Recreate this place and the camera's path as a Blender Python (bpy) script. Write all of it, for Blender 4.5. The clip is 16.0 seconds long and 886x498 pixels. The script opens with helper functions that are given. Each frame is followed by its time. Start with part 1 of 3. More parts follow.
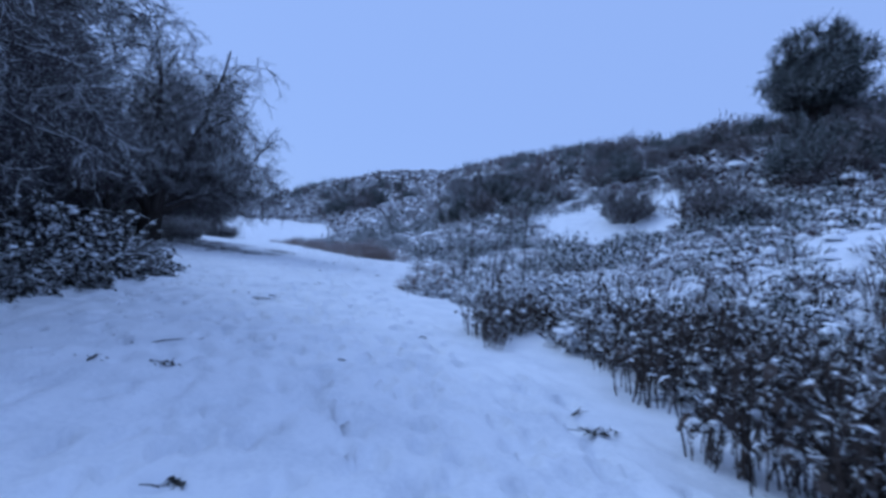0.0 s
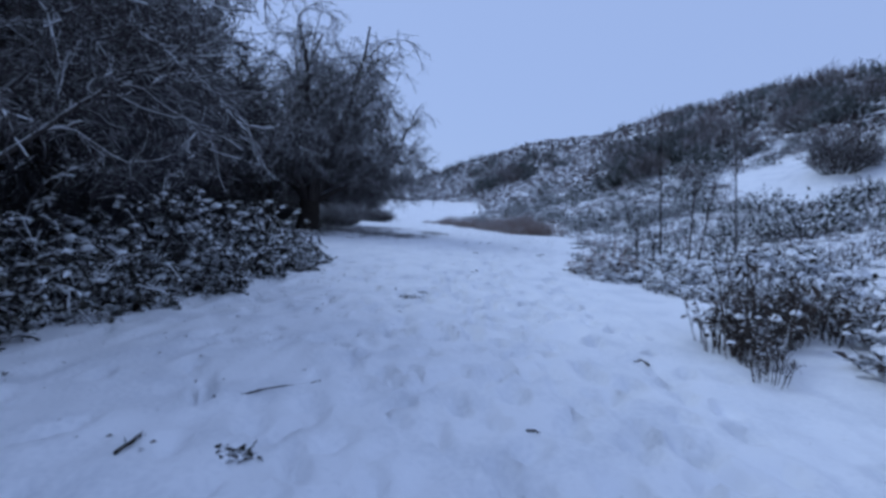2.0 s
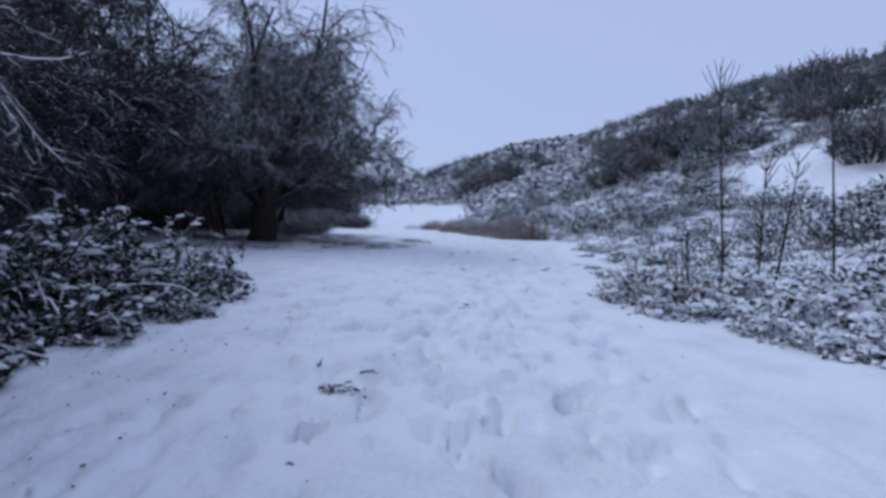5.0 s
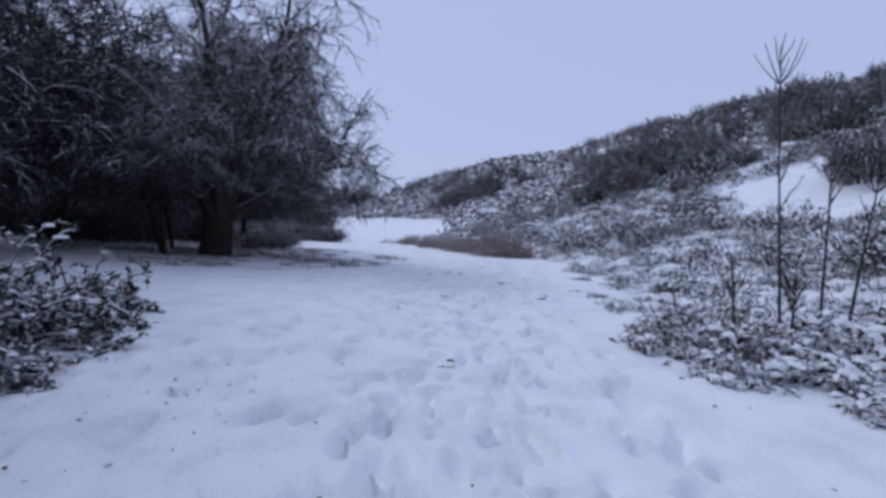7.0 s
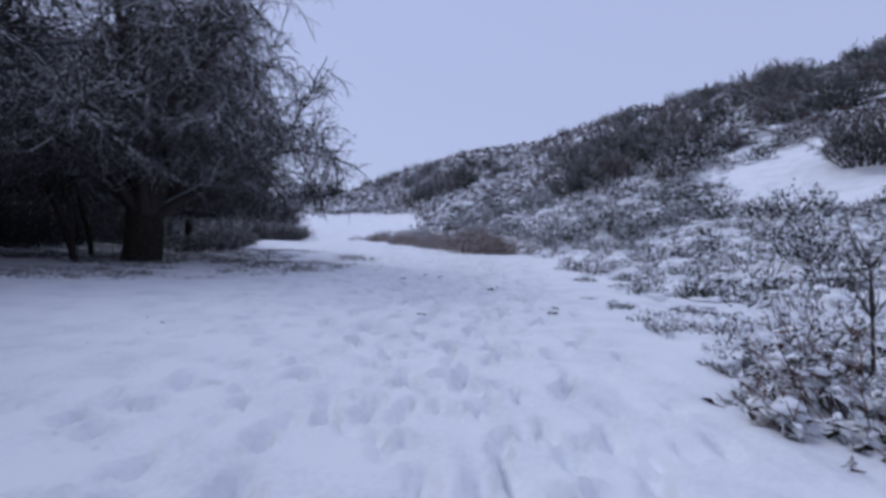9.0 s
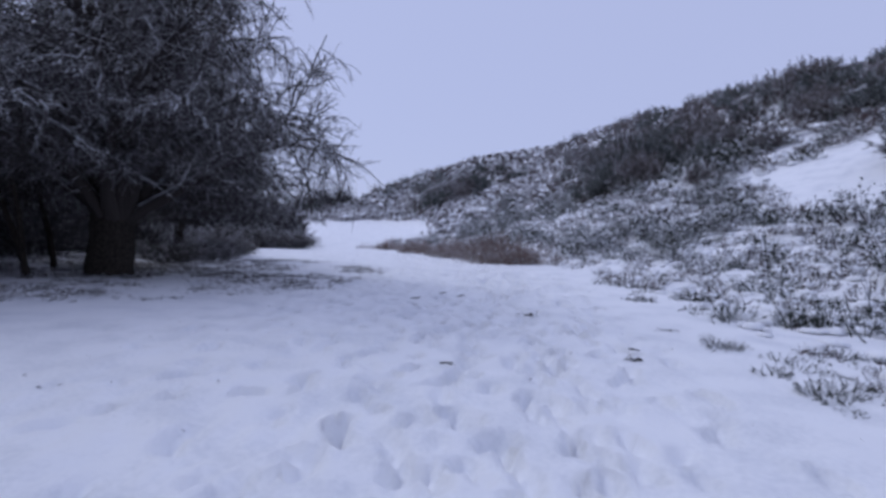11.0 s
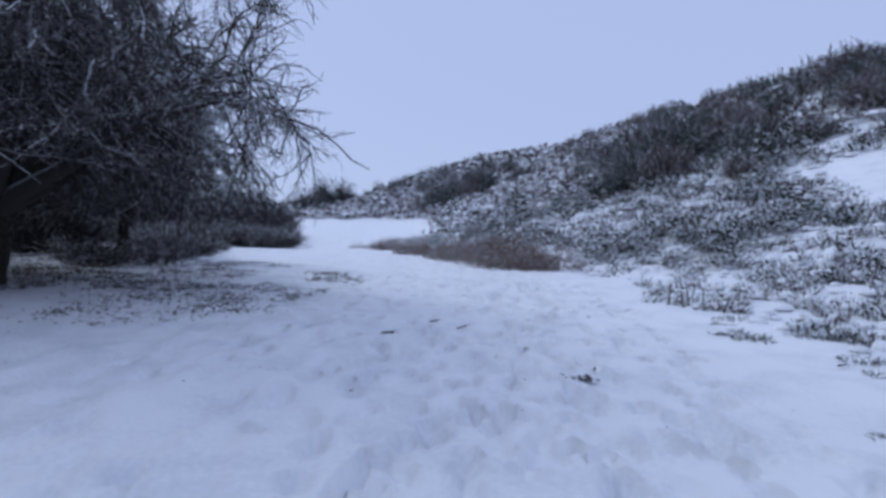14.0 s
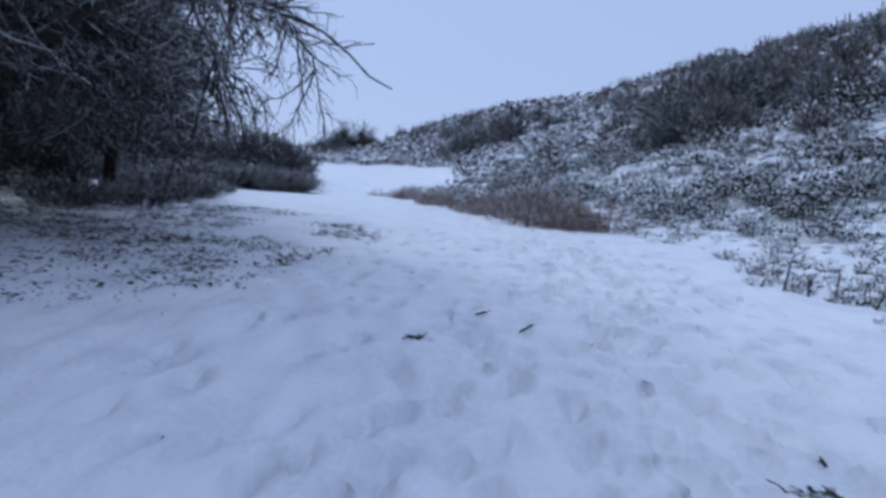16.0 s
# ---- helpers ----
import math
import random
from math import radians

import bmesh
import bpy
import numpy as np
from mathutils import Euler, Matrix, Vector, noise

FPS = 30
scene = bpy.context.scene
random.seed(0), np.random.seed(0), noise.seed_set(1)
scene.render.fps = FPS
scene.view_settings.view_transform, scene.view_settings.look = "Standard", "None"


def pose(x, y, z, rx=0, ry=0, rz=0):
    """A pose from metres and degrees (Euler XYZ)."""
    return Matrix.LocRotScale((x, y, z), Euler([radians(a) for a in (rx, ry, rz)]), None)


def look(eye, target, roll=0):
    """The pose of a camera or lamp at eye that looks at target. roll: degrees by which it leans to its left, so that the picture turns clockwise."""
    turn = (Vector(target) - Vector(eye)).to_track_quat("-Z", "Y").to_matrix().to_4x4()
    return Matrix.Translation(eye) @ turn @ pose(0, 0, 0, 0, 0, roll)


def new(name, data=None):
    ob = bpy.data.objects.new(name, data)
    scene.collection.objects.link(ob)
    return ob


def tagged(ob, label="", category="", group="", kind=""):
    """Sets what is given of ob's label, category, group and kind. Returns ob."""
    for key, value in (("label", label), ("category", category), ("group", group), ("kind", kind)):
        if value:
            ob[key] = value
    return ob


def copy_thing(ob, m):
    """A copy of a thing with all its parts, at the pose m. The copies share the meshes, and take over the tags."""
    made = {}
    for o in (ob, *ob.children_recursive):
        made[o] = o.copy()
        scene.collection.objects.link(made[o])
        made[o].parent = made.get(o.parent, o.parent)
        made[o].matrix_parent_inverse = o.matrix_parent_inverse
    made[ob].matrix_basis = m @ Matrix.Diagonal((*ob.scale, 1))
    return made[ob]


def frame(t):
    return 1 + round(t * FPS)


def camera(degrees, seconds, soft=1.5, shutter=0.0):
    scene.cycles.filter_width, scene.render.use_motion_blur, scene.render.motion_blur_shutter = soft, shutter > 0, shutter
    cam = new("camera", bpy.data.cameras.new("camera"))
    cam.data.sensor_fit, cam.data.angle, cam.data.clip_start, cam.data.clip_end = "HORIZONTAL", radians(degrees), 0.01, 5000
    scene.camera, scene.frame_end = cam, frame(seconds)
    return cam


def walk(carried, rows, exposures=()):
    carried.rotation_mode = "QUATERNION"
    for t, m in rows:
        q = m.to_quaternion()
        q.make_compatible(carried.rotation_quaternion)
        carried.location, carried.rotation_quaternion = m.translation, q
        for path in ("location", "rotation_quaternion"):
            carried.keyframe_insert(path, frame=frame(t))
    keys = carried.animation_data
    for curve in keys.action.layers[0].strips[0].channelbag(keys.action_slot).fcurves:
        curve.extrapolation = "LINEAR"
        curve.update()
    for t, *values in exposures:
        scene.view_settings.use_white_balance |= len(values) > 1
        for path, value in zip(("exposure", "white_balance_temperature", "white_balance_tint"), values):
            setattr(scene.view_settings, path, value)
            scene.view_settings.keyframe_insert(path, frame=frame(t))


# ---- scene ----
# one shot along a snowy path at dusk, overcast
cam = camera(79.9, 16.0, soft=3.3, shutter=0.4)
PATH = [
    (0, (0.263, 0.261, 1.345), (0.168, 2.259, 1.345), 6.6),
    (0.5, (0.098, 0.816, 1.323), (-0.162, 2.799, 1.313), 5.7),
    (1, (-0.086, 1.424, 1.36), (-0.511, 3.377, 1.303), 4.7),
    (1.5, (-0.34, 2.063, 1.369), (-0.841, 3.997, 1.281), 4.0),
    (2, (-0.519, 2.737, 1.354), (-1.159, 4.627, 1.212), 2.9),
    (2.5, (-0.752, 3.38, 1.294), (-1.406, 5.264, 1.145), 2.5),
    (3, (-0.981, 4.159, 1.241), (-1.588, 6.059, 1.099), 2.1),
    (3.5, (-1.135, 4.868, 1.294), (-1.726, 6.773, 1.154), 1.7),
    (4, (-1.329, 5.64, 1.337), (-1.908, 7.55, 1.211), 1.5),
    (4.2, (-1.409, 5.899, 1.348), (-2.004, 7.804, 1.22), 1.4),
    (6.3, (-2.042, 8.106, 1.42), (-2.595, 10.025, 1.32), 2.8),
    (6.5, (-2.132, 8.391, 1.395), (-2.67, 10.316, 1.324), 3.0),
    (7, (-2.355, 9.077, 1.414), (-2.869, 11.008, 1.344), 2.6),
    (7.5, (-2.661, 9.789, 1.378), (-3.161, 11.724, 1.289), 2.7),
    (8, (-2.856, 10.559, 1.379), (-3.31, 12.504, 1.279), 2.0),
    (10.5, (-3.801, 13.937, 1.443), (-4.203, 15.895, 1.381), 1.3),
    (11, (-4.011, 14.565, 1.406), (-4.463, 16.512, 1.345), 1.3),
    (11.5, (-4.157, 15.208, 1.4), (-4.6, 17.158, 1.353), 1.3),
    (12, (-4.245, 15.863, 1.46), (-4.76, 17.795, 1.411), 0.2),
    (12.5, (-4.324, 16.583, 1.441), (-4.757, 18.535, 1.393), 1.0),
    (13, (-4.41, 17.282, 1.419), (-4.837, 19.236, 1.373), 1.3),
    (13.5, (-4.619, 17.988, 1.359), (-5.089, 19.932, 1.304), 1.4),
    (14, (-4.779, 18.714, 1.363), (-5.249, 20.657, 1.3), 1.8),
    (14.5, (-4.972, 19.414, 1.307), (-5.505, 21.338, 1.194), 2.2),
    (15, (-5.254, 20.062, 1.28), (-5.776, 21.986, 1.118), 3.5),
    (15.5, (-5.483, 20.674, 1.328), (-6.025, 22.586, 1.102), 3.6),
    (16, (-5.785, 21.28, 1.319), (-6.311, 23.193, 1.065), 4.1),
]
walk(cam, [(t, look(eye, target, roll)) for t, eye, target, roll in PATH],
     exposures=[(0, 0.0, 4650, 5), (1.5, 0.0, 5100, 4), (3.5, 0.12, 5400, 4), (6.5, 0.17, 6060, 10), (8, 0.13, 6040, 11),
                (11, 0.15, 6120, 14), (12.5, 0.22, 6050, 11), (14.5, 0.2, 5780, 5), (16, 0.2, 5620, 3)])

# ---- sky and light: closed cloud at dusk, with a trace of the blue above it ----
world = bpy.data.worlds.new("sky")
scene.world = world
world.use_nodes = True
wn, wl = world.node_tree.nodes, world.node_tree.links
background = wn["Background"]
sky = wn.new("ShaderNodeTexSky")
sky.sky_type, sky.sun_disc = 'NISHITA', False
sky.sun_elevation, sky.sun_rotation = radians(45), radians(-74)
cloud = wn.new("ShaderNodeMix")
cloud.data_type = 'RGBA'
cloud.inputs[0].default_value = 0.9
wl.new(sky.outputs[0], cloud.inputs[6])
cloud.inputs[7].default_value = (4.45, 4.9, 7.0, 1)
wl.new(cloud.outputs[2], background.inputs[0])
background.inputs[1].default_value = 0.095
sun = new("sun", bpy.data.lights.new("sun", 'SUN'))
sun.data.energy, sun.data.angle, sun.data.color = 0.7, radians(20), (0.95, 0.97, 1.0)
sun.matrix_world = look((-20, 35.7, 21), (0, 30, 0))


# ---- materials ----
def nodes_of(name, roughness=0.8):
    m = bpy.data.materials.new(name)
    m.use_nodes = True
    n, l = m.node_tree.nodes, m.node_tree.links
    p = n["Principled BSDF"]
    p.inputs["Roughness"].default_value = roughness
    p.inputs["Specular IOR Level"].default_value = 0.25
    return m, n, l, p


def noise_node(n, l, scale, detail=3, coords=None):
    t = n.new("ShaderNodeTexNoise")
    t.inputs["Scale"].default_value, t.inputs["Detail"].default_value = scale, detail
    if coords is None:
        coords = n.new("ShaderNodeNewGeometry").outputs["Position"]
    l.new(coords, t.inputs["Vector"])
    return t.outputs["Fac"]


def ramp(n, l, fac, stops):
    r = n.new("ShaderNodeValToRGB")
    while len(r.color_ramp.elements) < len(stops):
        r.color_ramp.elements.new(0.5)
    for e, (p, c) in zip(r.color_ramp.elements, stops):
        e.position, e.color = p, (*c, 1) if len(c) == 3 else c
    l.new(fac, r.inputs[0])
    return r.outputs[0]


def bump(n, l, p, fac, strength, distance):
    b = n.new("ShaderNodeBump")
    b.inputs["Strength"].default_value, b.inputs["Distance"].default_value = strength, distance
    l.new(fac, b.inputs["Height"])
    l.new(b.outputs[0], p.inputs["Normal"])


def snow_material(name="snow"):
    m, n, l, p = nodes_of(name, 0.7)
    coarse, fine = noise_node(n, l, 1.3, 4), noise_node(n, l, 22, 4)
    mix = n.new("ShaderNodeMath")
    mix.operation = 'MULTIPLY_ADD'
    l.new(fine, mix.inputs[0])
    mix.inputs[1].default_value = 0.5
    l.new(coarse, mix.inputs[2])
    l.new(ramp(n, l, mix.outputs[0], [(0.45, (0.71, 0.73, 0.77)), (0.8, (0.88, 0.89, 0.91))]), p.inputs["Base Color"])
    bump(n, l, p, fine, 0.35, 0.03)
    return m


def snowy(name, dark, light, cover=0.5, low=0.1, high=0.55, scale=9):
    """A plant's surface, with snow lying where it faces up. cover: how much of the upper side is white."""
    m, n, l, p = nodes_of(name, 0.85)
    geo = n.new("ShaderNodeNewGeometry")
    xyz = n.new("ShaderNodeSeparateXYZ")
    l.new(geo.outputs["Normal"], xyz.inputs[0])
    patch = noise_node(n, l, scale, 2)
    facing = n.new("ShaderNodeMapRange")
    facing.inputs["From Min"].default_value, facing.inputs["From Max"].default_value = low, high
    l.new(xyz.outputs["Z"], facing.inputs["Value"])
    where = ramp(n, l, patch, [(0.62 - 0.4 * cover, (0, 0, 0)), (0.72 - 0.4 * cover, (1, 1, 1))])
    both = n.new("ShaderNodeMath")
    both.operation = 'MULTIPLY'
    l.new(facing.outputs[0], both.inputs[0])
    l.new(where, both.inputs[1])
    bark = ramp(n, l, geo.outputs["Random Per Island"], [(0.0, dark), (1.0, light)])
    mix = n.new("ShaderNodeMix")
    mix.data_type = 'RGBA'
    l.new(both.outputs[0], mix.inputs[0])
    l.new(bark, mix.inputs[6])
    mix.inputs[7].default_value = (0.82, 0.84, 0.87, 1)
    l.new(mix.outputs[2], p.inputs["Base Color"])
    return m


def bark_material(name, dark, light, snowline=0.0):
    m, n, l, p = nodes_of(name, 0.9)
    f = noise_node(n, l, 14, 5)
    l.new(ramp(n, l, f, [(0.3, dark), (0.7, light)]), p.inputs["Base Color"])
    bump(n, l, p, f, 0.8, 0.04)
    return m


SNOW = snow_material()
PAD = snow_material("snow_pad")
BARK = bark_material("bark", (0.014, 0.012, 0.01), (0.055, 0.045, 0.037))
LIMB = snowy("snowy_limb", (0.035, 0.03, 0.028), (0.065, 0.055, 0.05), 0.7, 0.3, 0.7)
TWIG = snowy("snowy_twig", (0.04, 0.036, 0.036), (0.1, 0.088, 0.088), 0.5, 0.15, 0.65)
DARKTWIG = snowy("dark_twig", (0.03, 0.03, 0.034), (0.06, 0.056, 0.06), 0.25, 0.25, 0.7)
# paler than TWIG: frost, with distance haze put into the colour
HAZE = snowy("frost_haze_shrub_twig", (0.09, 0.077, 0.076), (0.17, 0.145, 0.142), 0.45, 0.15, 0.65)
WEED = snowy("dead_weed", (0.03, 0.025, 0.022), (0.095, 0.073, 0.06), 0.36, 0.2, 0.7)
LEAF = snowy("evergreen_leaf", (0.025, 0.032, 0.025), (0.06, 0.07, 0.055), 0.65)
BRACKEN = snowy("brown_bracken", (0.1, 0.062, 0.05), (0.24, 0.145, 0.105), 0.5)
BRAMBLE = snowy("bramble_leaf", (0.018, 0.02, 0.018), (0.06, 0.055, 0.045), 0.32, 0.3, 0.75)
# crest twigs: frost, and the haze of distance mixed into the base colours
CONIFER = snowy("frost_haze_crest_twig", (0.045, 0.055, 0.052), (0.11, 0.12, 0.115), 0.4, 0.15, 0.65)
BANKLEAF = snowy("bank_leaf", (0.028, 0.025, 0.023), (0.1, 0.08, 0.07), 0.8, 0.05, 0.5)
HEATH = snowy("heather", (0.06, 0.048, 0.048), (0.17, 0.13, 0.125), 1.0, 0.0, 0.4)

# ---- shape helpers ----
rng = np.random.default_rng(7)


def part(name, data, material, parent=None, label=""):
    """Links a mesh, made from (vertices, quads), as one object under a parent."""
    v, q = data
    me = bpy.data.meshes.new(name)
    me.vertices.add(len(v))
    me.vertices.foreach_set("co", np.asarray(v, np.float32).ravel())
    me.loops.add(q.size)
    me.loops.foreach_set("vertex_index", np.asarray(q, np.int32).ravel())
    me.polygons.add(len(q))
    me.polygons.foreach_set("loop_start", np.arange(0, q.size, 4, dtype=np.int32))
    me.polygons.foreach_set("loop_total", np.full(len(q), 4, np.int32))
    me.update(calc_edges=True)
    me.materials.append(material)
    ob = new(name, me)
    ob.parent = parent
    if label:
        ob["label"] = label
    return ob


def smooth(ob):
    ob.data.polygons.foreach_set("use_smooth", np.ones(len(ob.data.polygons), bool))
    return ob


def join(*pieces):
    vs, qs, n = [], [], 0
    for v, q in pieces:
        vs.append(v)
        qs.append(q + n)
        n += len(v)
    return np.concatenate(vs), np.concatenate(qs)


def unit(a):
    return a / np.maximum(np.linalg.norm(a, axis=-1, keepdims=True), 1e-9)


def grow(start, way, length, seg=3, droop=0.0, wiggle=0.15):
    """The centre lines of many stems at once: an array (stems, seg + 1, 3)."""
    n = len(start)
    length = np.broadcast_to(np.asarray(length, float), (n,))
    line = np.zeros((n, seg + 1, 3))
    line[:, 0] = start
    d = unit(way)
    for k in range(seg):
        d = unit(d + rng.normal(0, wiggle, (n, 3)) - np.array([0, 0, droop]))
        line[:, k + 1] = line[:, k] + d * (length / seg)[:, None]
    return line


def tubes(line, radius, tip=0.25, sides=3):
    """A tapered prism along every line, as (vertices, quads)."""
    n, m, _ = line.shape
    radius = np.broadcast_to(np.asarray(radius, float), (n,))
    d = unit(np.gradient(line, axis=1))
    ref = unit(rng.normal(0, 1, (n, 1, 3)))
    a = unit(np.cross(d, ref))
    b = np.cross(d, a)
    r = radius[:, None] * np.linspace(1, tip, m)[None]
    ang = np.arange(sides) * 2 * np.pi / sides
    ring = line[:, :, None] + r[:, :, None, None] * (np.cos(ang)[:, None] * a[:, :, None] + np.sin(ang)[:, None] * b[:, :, None])
    v = ring.reshape(-1, 3)
    i = np.arange(n)[:, None, None] * m * sides + np.arange(m - 1)[None, :, None] * sides
    s = np.arange(sides)[None, None]
    t = (s + 1) % sides
    q = np.stack(np.broadcast_arrays(i + s, i + t, i + sides + t, i + sides + s), -1).reshape(-1, 4)
    return v, q


def along(line, per, low=0.25, high=1.0):
    """Random places on the lines, with the direction of growth there."""
    n, m, _ = line.shape
    k = np.repeat(np.arange(n), per)
    f = rng.uniform(low, high, len(k)) * (m - 1)
    i = np.minimum(f.astype(int), m - 2)
    w = (f - i)[:, None]
    return line[k, i] * (1 - w) + line[k, i + 1] * w, unit(line[k, i + 1] - line[k, i])


def fork(line, per, spread, length, low=0.25, seg=3, droop=0.0, wiggle=0.15, lift=0.0):
    p, d = along(line, per, low)
    side = rng.normal(0, 1, p.shape)
    side = unit(side - (side * d).sum(1, keepdims=True) * d)
    return grow(p, d + spread * side + np.array([0, 0, lift]), length * rng.uniform(0.5, 1.2, len(p)), seg, droop, wiggle)


def leaves(place, size, tilt=0.6):
    """One small bent leaf at every place."""
    n = len(place)
    size = np.broadcast_to(np.asarray(size, float), (n,))[:, None] * rng.uniform(0.35, 1.6, (n, 1))
    yaw = rng.uniform(0, 6.283, n)
    d = np.stack([np.cos(yaw), np.sin(yaw), rng.normal(0, tilt, n)], 1)
    d = unit(d)
    w = unit(np.cross(d, np.array([0, 0, 1.0]) + rng.normal(0, 0.3, (n, 3))))
    up = np.cross(w, d)
    mid = place + d * size * 0.5 + up * size * 0.12
    end = place + d * size - up * size * 0.1
    v = np.stack([place - w * size * 0.12, place + w * size * 0.12, mid + w * size * 0.3, mid - w * size * 0.3, end + w * size * 0.08, end - w * size * 0.08], 1).reshape(-1, 3)
    i = np.arange(n)[:, None] * 6
    q = np.concatenate([i + np.array([[0, 1, 2, 3]]), i + np.array([[3, 2, 4, 5]])])
    return v, q


def pads(place, size, flat=0.4):
    """A rounded lump of snow at every place."""
    n = len(place)
    size = np.broadcast_to(np.asarray(size, float), (n,))
    rings, sides = 4, 7
    u = np.array([0.05, 0.6, 0.95, 1.0])
    h = np.array([1.0, 0.78, 0.25, -0.25])
    ang = np.arange(sides) * 2 * np.pi / sides
    wob = rng.uniform(0.65, 1.3, (n, 1, sides)) * np.ones((1, rings, 1))
    rx, ry = rng.uniform(0.7, 1.3, (2, n, 1, 1))
    x = u[None, :, None] * np.cos(ang) * wob * rx
    y = u[None, :, None] * np.sin(ang) * wob * ry
    z = np.broadcast_to(h[None, :, None] * flat, x.shape) * rng.uniform(0.7, 1.3, (n, 1, 1))
    v = (np.stack([x, y, z], -1) * size[:, None, None, None] + place[:, None, None]).reshape(-1, 3)
    i = np.arange(n)[:, None, None] * rings * sides + np.arange(rings - 1)[None, :, None] * sides
    s = np.arange(sides)[None, None]
    t = (s + 1) % sides
    q = np.stack(np.broadcast_arrays(i + s, i + sides + s, i + sides + t, i + t), -1).reshape(-1, 4)
    return v, q


def strew(data, xs, ys, scale, sink=0.02):
    """Copies of (vertices, quads) on the ground at many places, joined: turned and scaled at random."""
    v, q = data
    n = len(xs)
    a = rng.uniform(0, 6.283, n)
    scale = np.broadcast_to(np.asarray(scale, float), (n,))
    c, s = np.cos(a) * scale, np.sin(a) * scale
    out = np.empty((n, len(v), 3))
    out[:, :, 0] = c[:, None] * v[None, :, 0] - s[:, None] * v[None, :, 1] + np.asarray(xs)[:, None]
    out[:, :, 1] = s[:, None] * v[None, :, 0] + c[:, None] * v[None, :, 1] + np.asarray(ys)[:, None]
    out[:, :, 2] = scale[:, None] * v[None, :, 2] * rng.uniform(0.75, 1.2, (n, 1)) + (ground_height(np.asarray(xs), np.asarray(ys)) - sink)[:, None]
    qq = q[None] + (np.arange(n) * len(v))[:, None, None]
    return out.reshape(-1, 3), qq.reshape(-1, 4)


# ---- the lie of the land ----
def hash2(i, j, seed):
    h = np.sin(i * 127.1 + j * 311.7 + seed * 74.7) * 43758.5453
    return h - np.floor(h)


def value_noise(x, y, size, seed=0):
    x, y = np.asarray(x, float) / size, np.asarray(y, float) / size
    i, j = np.floor(x), np.floor(y)
    u, v = x - i, y - j
    u, v = u * u * (3 - 2 * u), v * v * (3 - 2 * v)
    a, b = hash2(i, j, seed), hash2(i + 1, j, seed)
    c, d = hash2(i, j + 1, seed), hash2(i + 1, j + 1, seed)
    return a + (b - a) * u + (c - a) * v + (a - b - c + d) * u * v


def foot(y):
    """x of the foot of the hillside, which is the path's right-hand edge."""
    return np.interp(y, [-60, 0, 5, 8, 12, 17, 23, 30, 35, 41, 47, 57, 100, 153, 400], [18, 4.2, 2.4, 1.1, -0.2, -1.5, -2.2, -2.8, -3.9, -7.0, -11.5, -18.5, -38, -60, -165])


def margin(y):
    """x of the path's left-hand edge."""
    return np.interp(y, [-60, 0, 6, 9, 12, 16, 21, 25, 30, 38, 46, 57, 100, 153, 400], [4, -6, -5.8, -5.9, -6.7, -8.2, -9.5, -10.5, -12, -16, -20, -26, -46, -70, -180])


def ground_height(x, y):
    x, y = np.asarray(x, float), np.asarray(y, float)
    u = x - foot(y)
    hill = np.interp(u, [0, 2, 4, 6, 9, 14, 20, 28, 40, 60, 80, 110, 400], [0, 0.06, 0.22, 0.5, 1.3, 3.0, 4.8, 8.0, 13.3, 19.8, 24.2, 26.5, 28.0])
    s = np.clip((y - 48) / 100, 0, 1)
    far = 4.6 * s * s * (3 - 2 * s)
    c = np.clip((y - 102) / 34, 0, 1)
    far = far + np.interp(x, [-110, -72, -59, -46, -30, -8], [0.6, 1.2, 2.6, 5.4, 5.4, 0]) * c * c * (3 - 2 * c)
    wood = np.clip((margin(y) - x) / 10, 0, 1) * 0.22
    rough = np.clip(u / 3, 0, 1) * (value_noise(x, y, 2.3, 1) - 0.5) * 0.25 + np.clip(u / 12, 0, 1) * (value_noise(x, y, 9, 2) - 0.5) * 1.2
    return hill + far + wood + rough + (value_noise(x, y, 5, 3) - 0.5) * 0.08


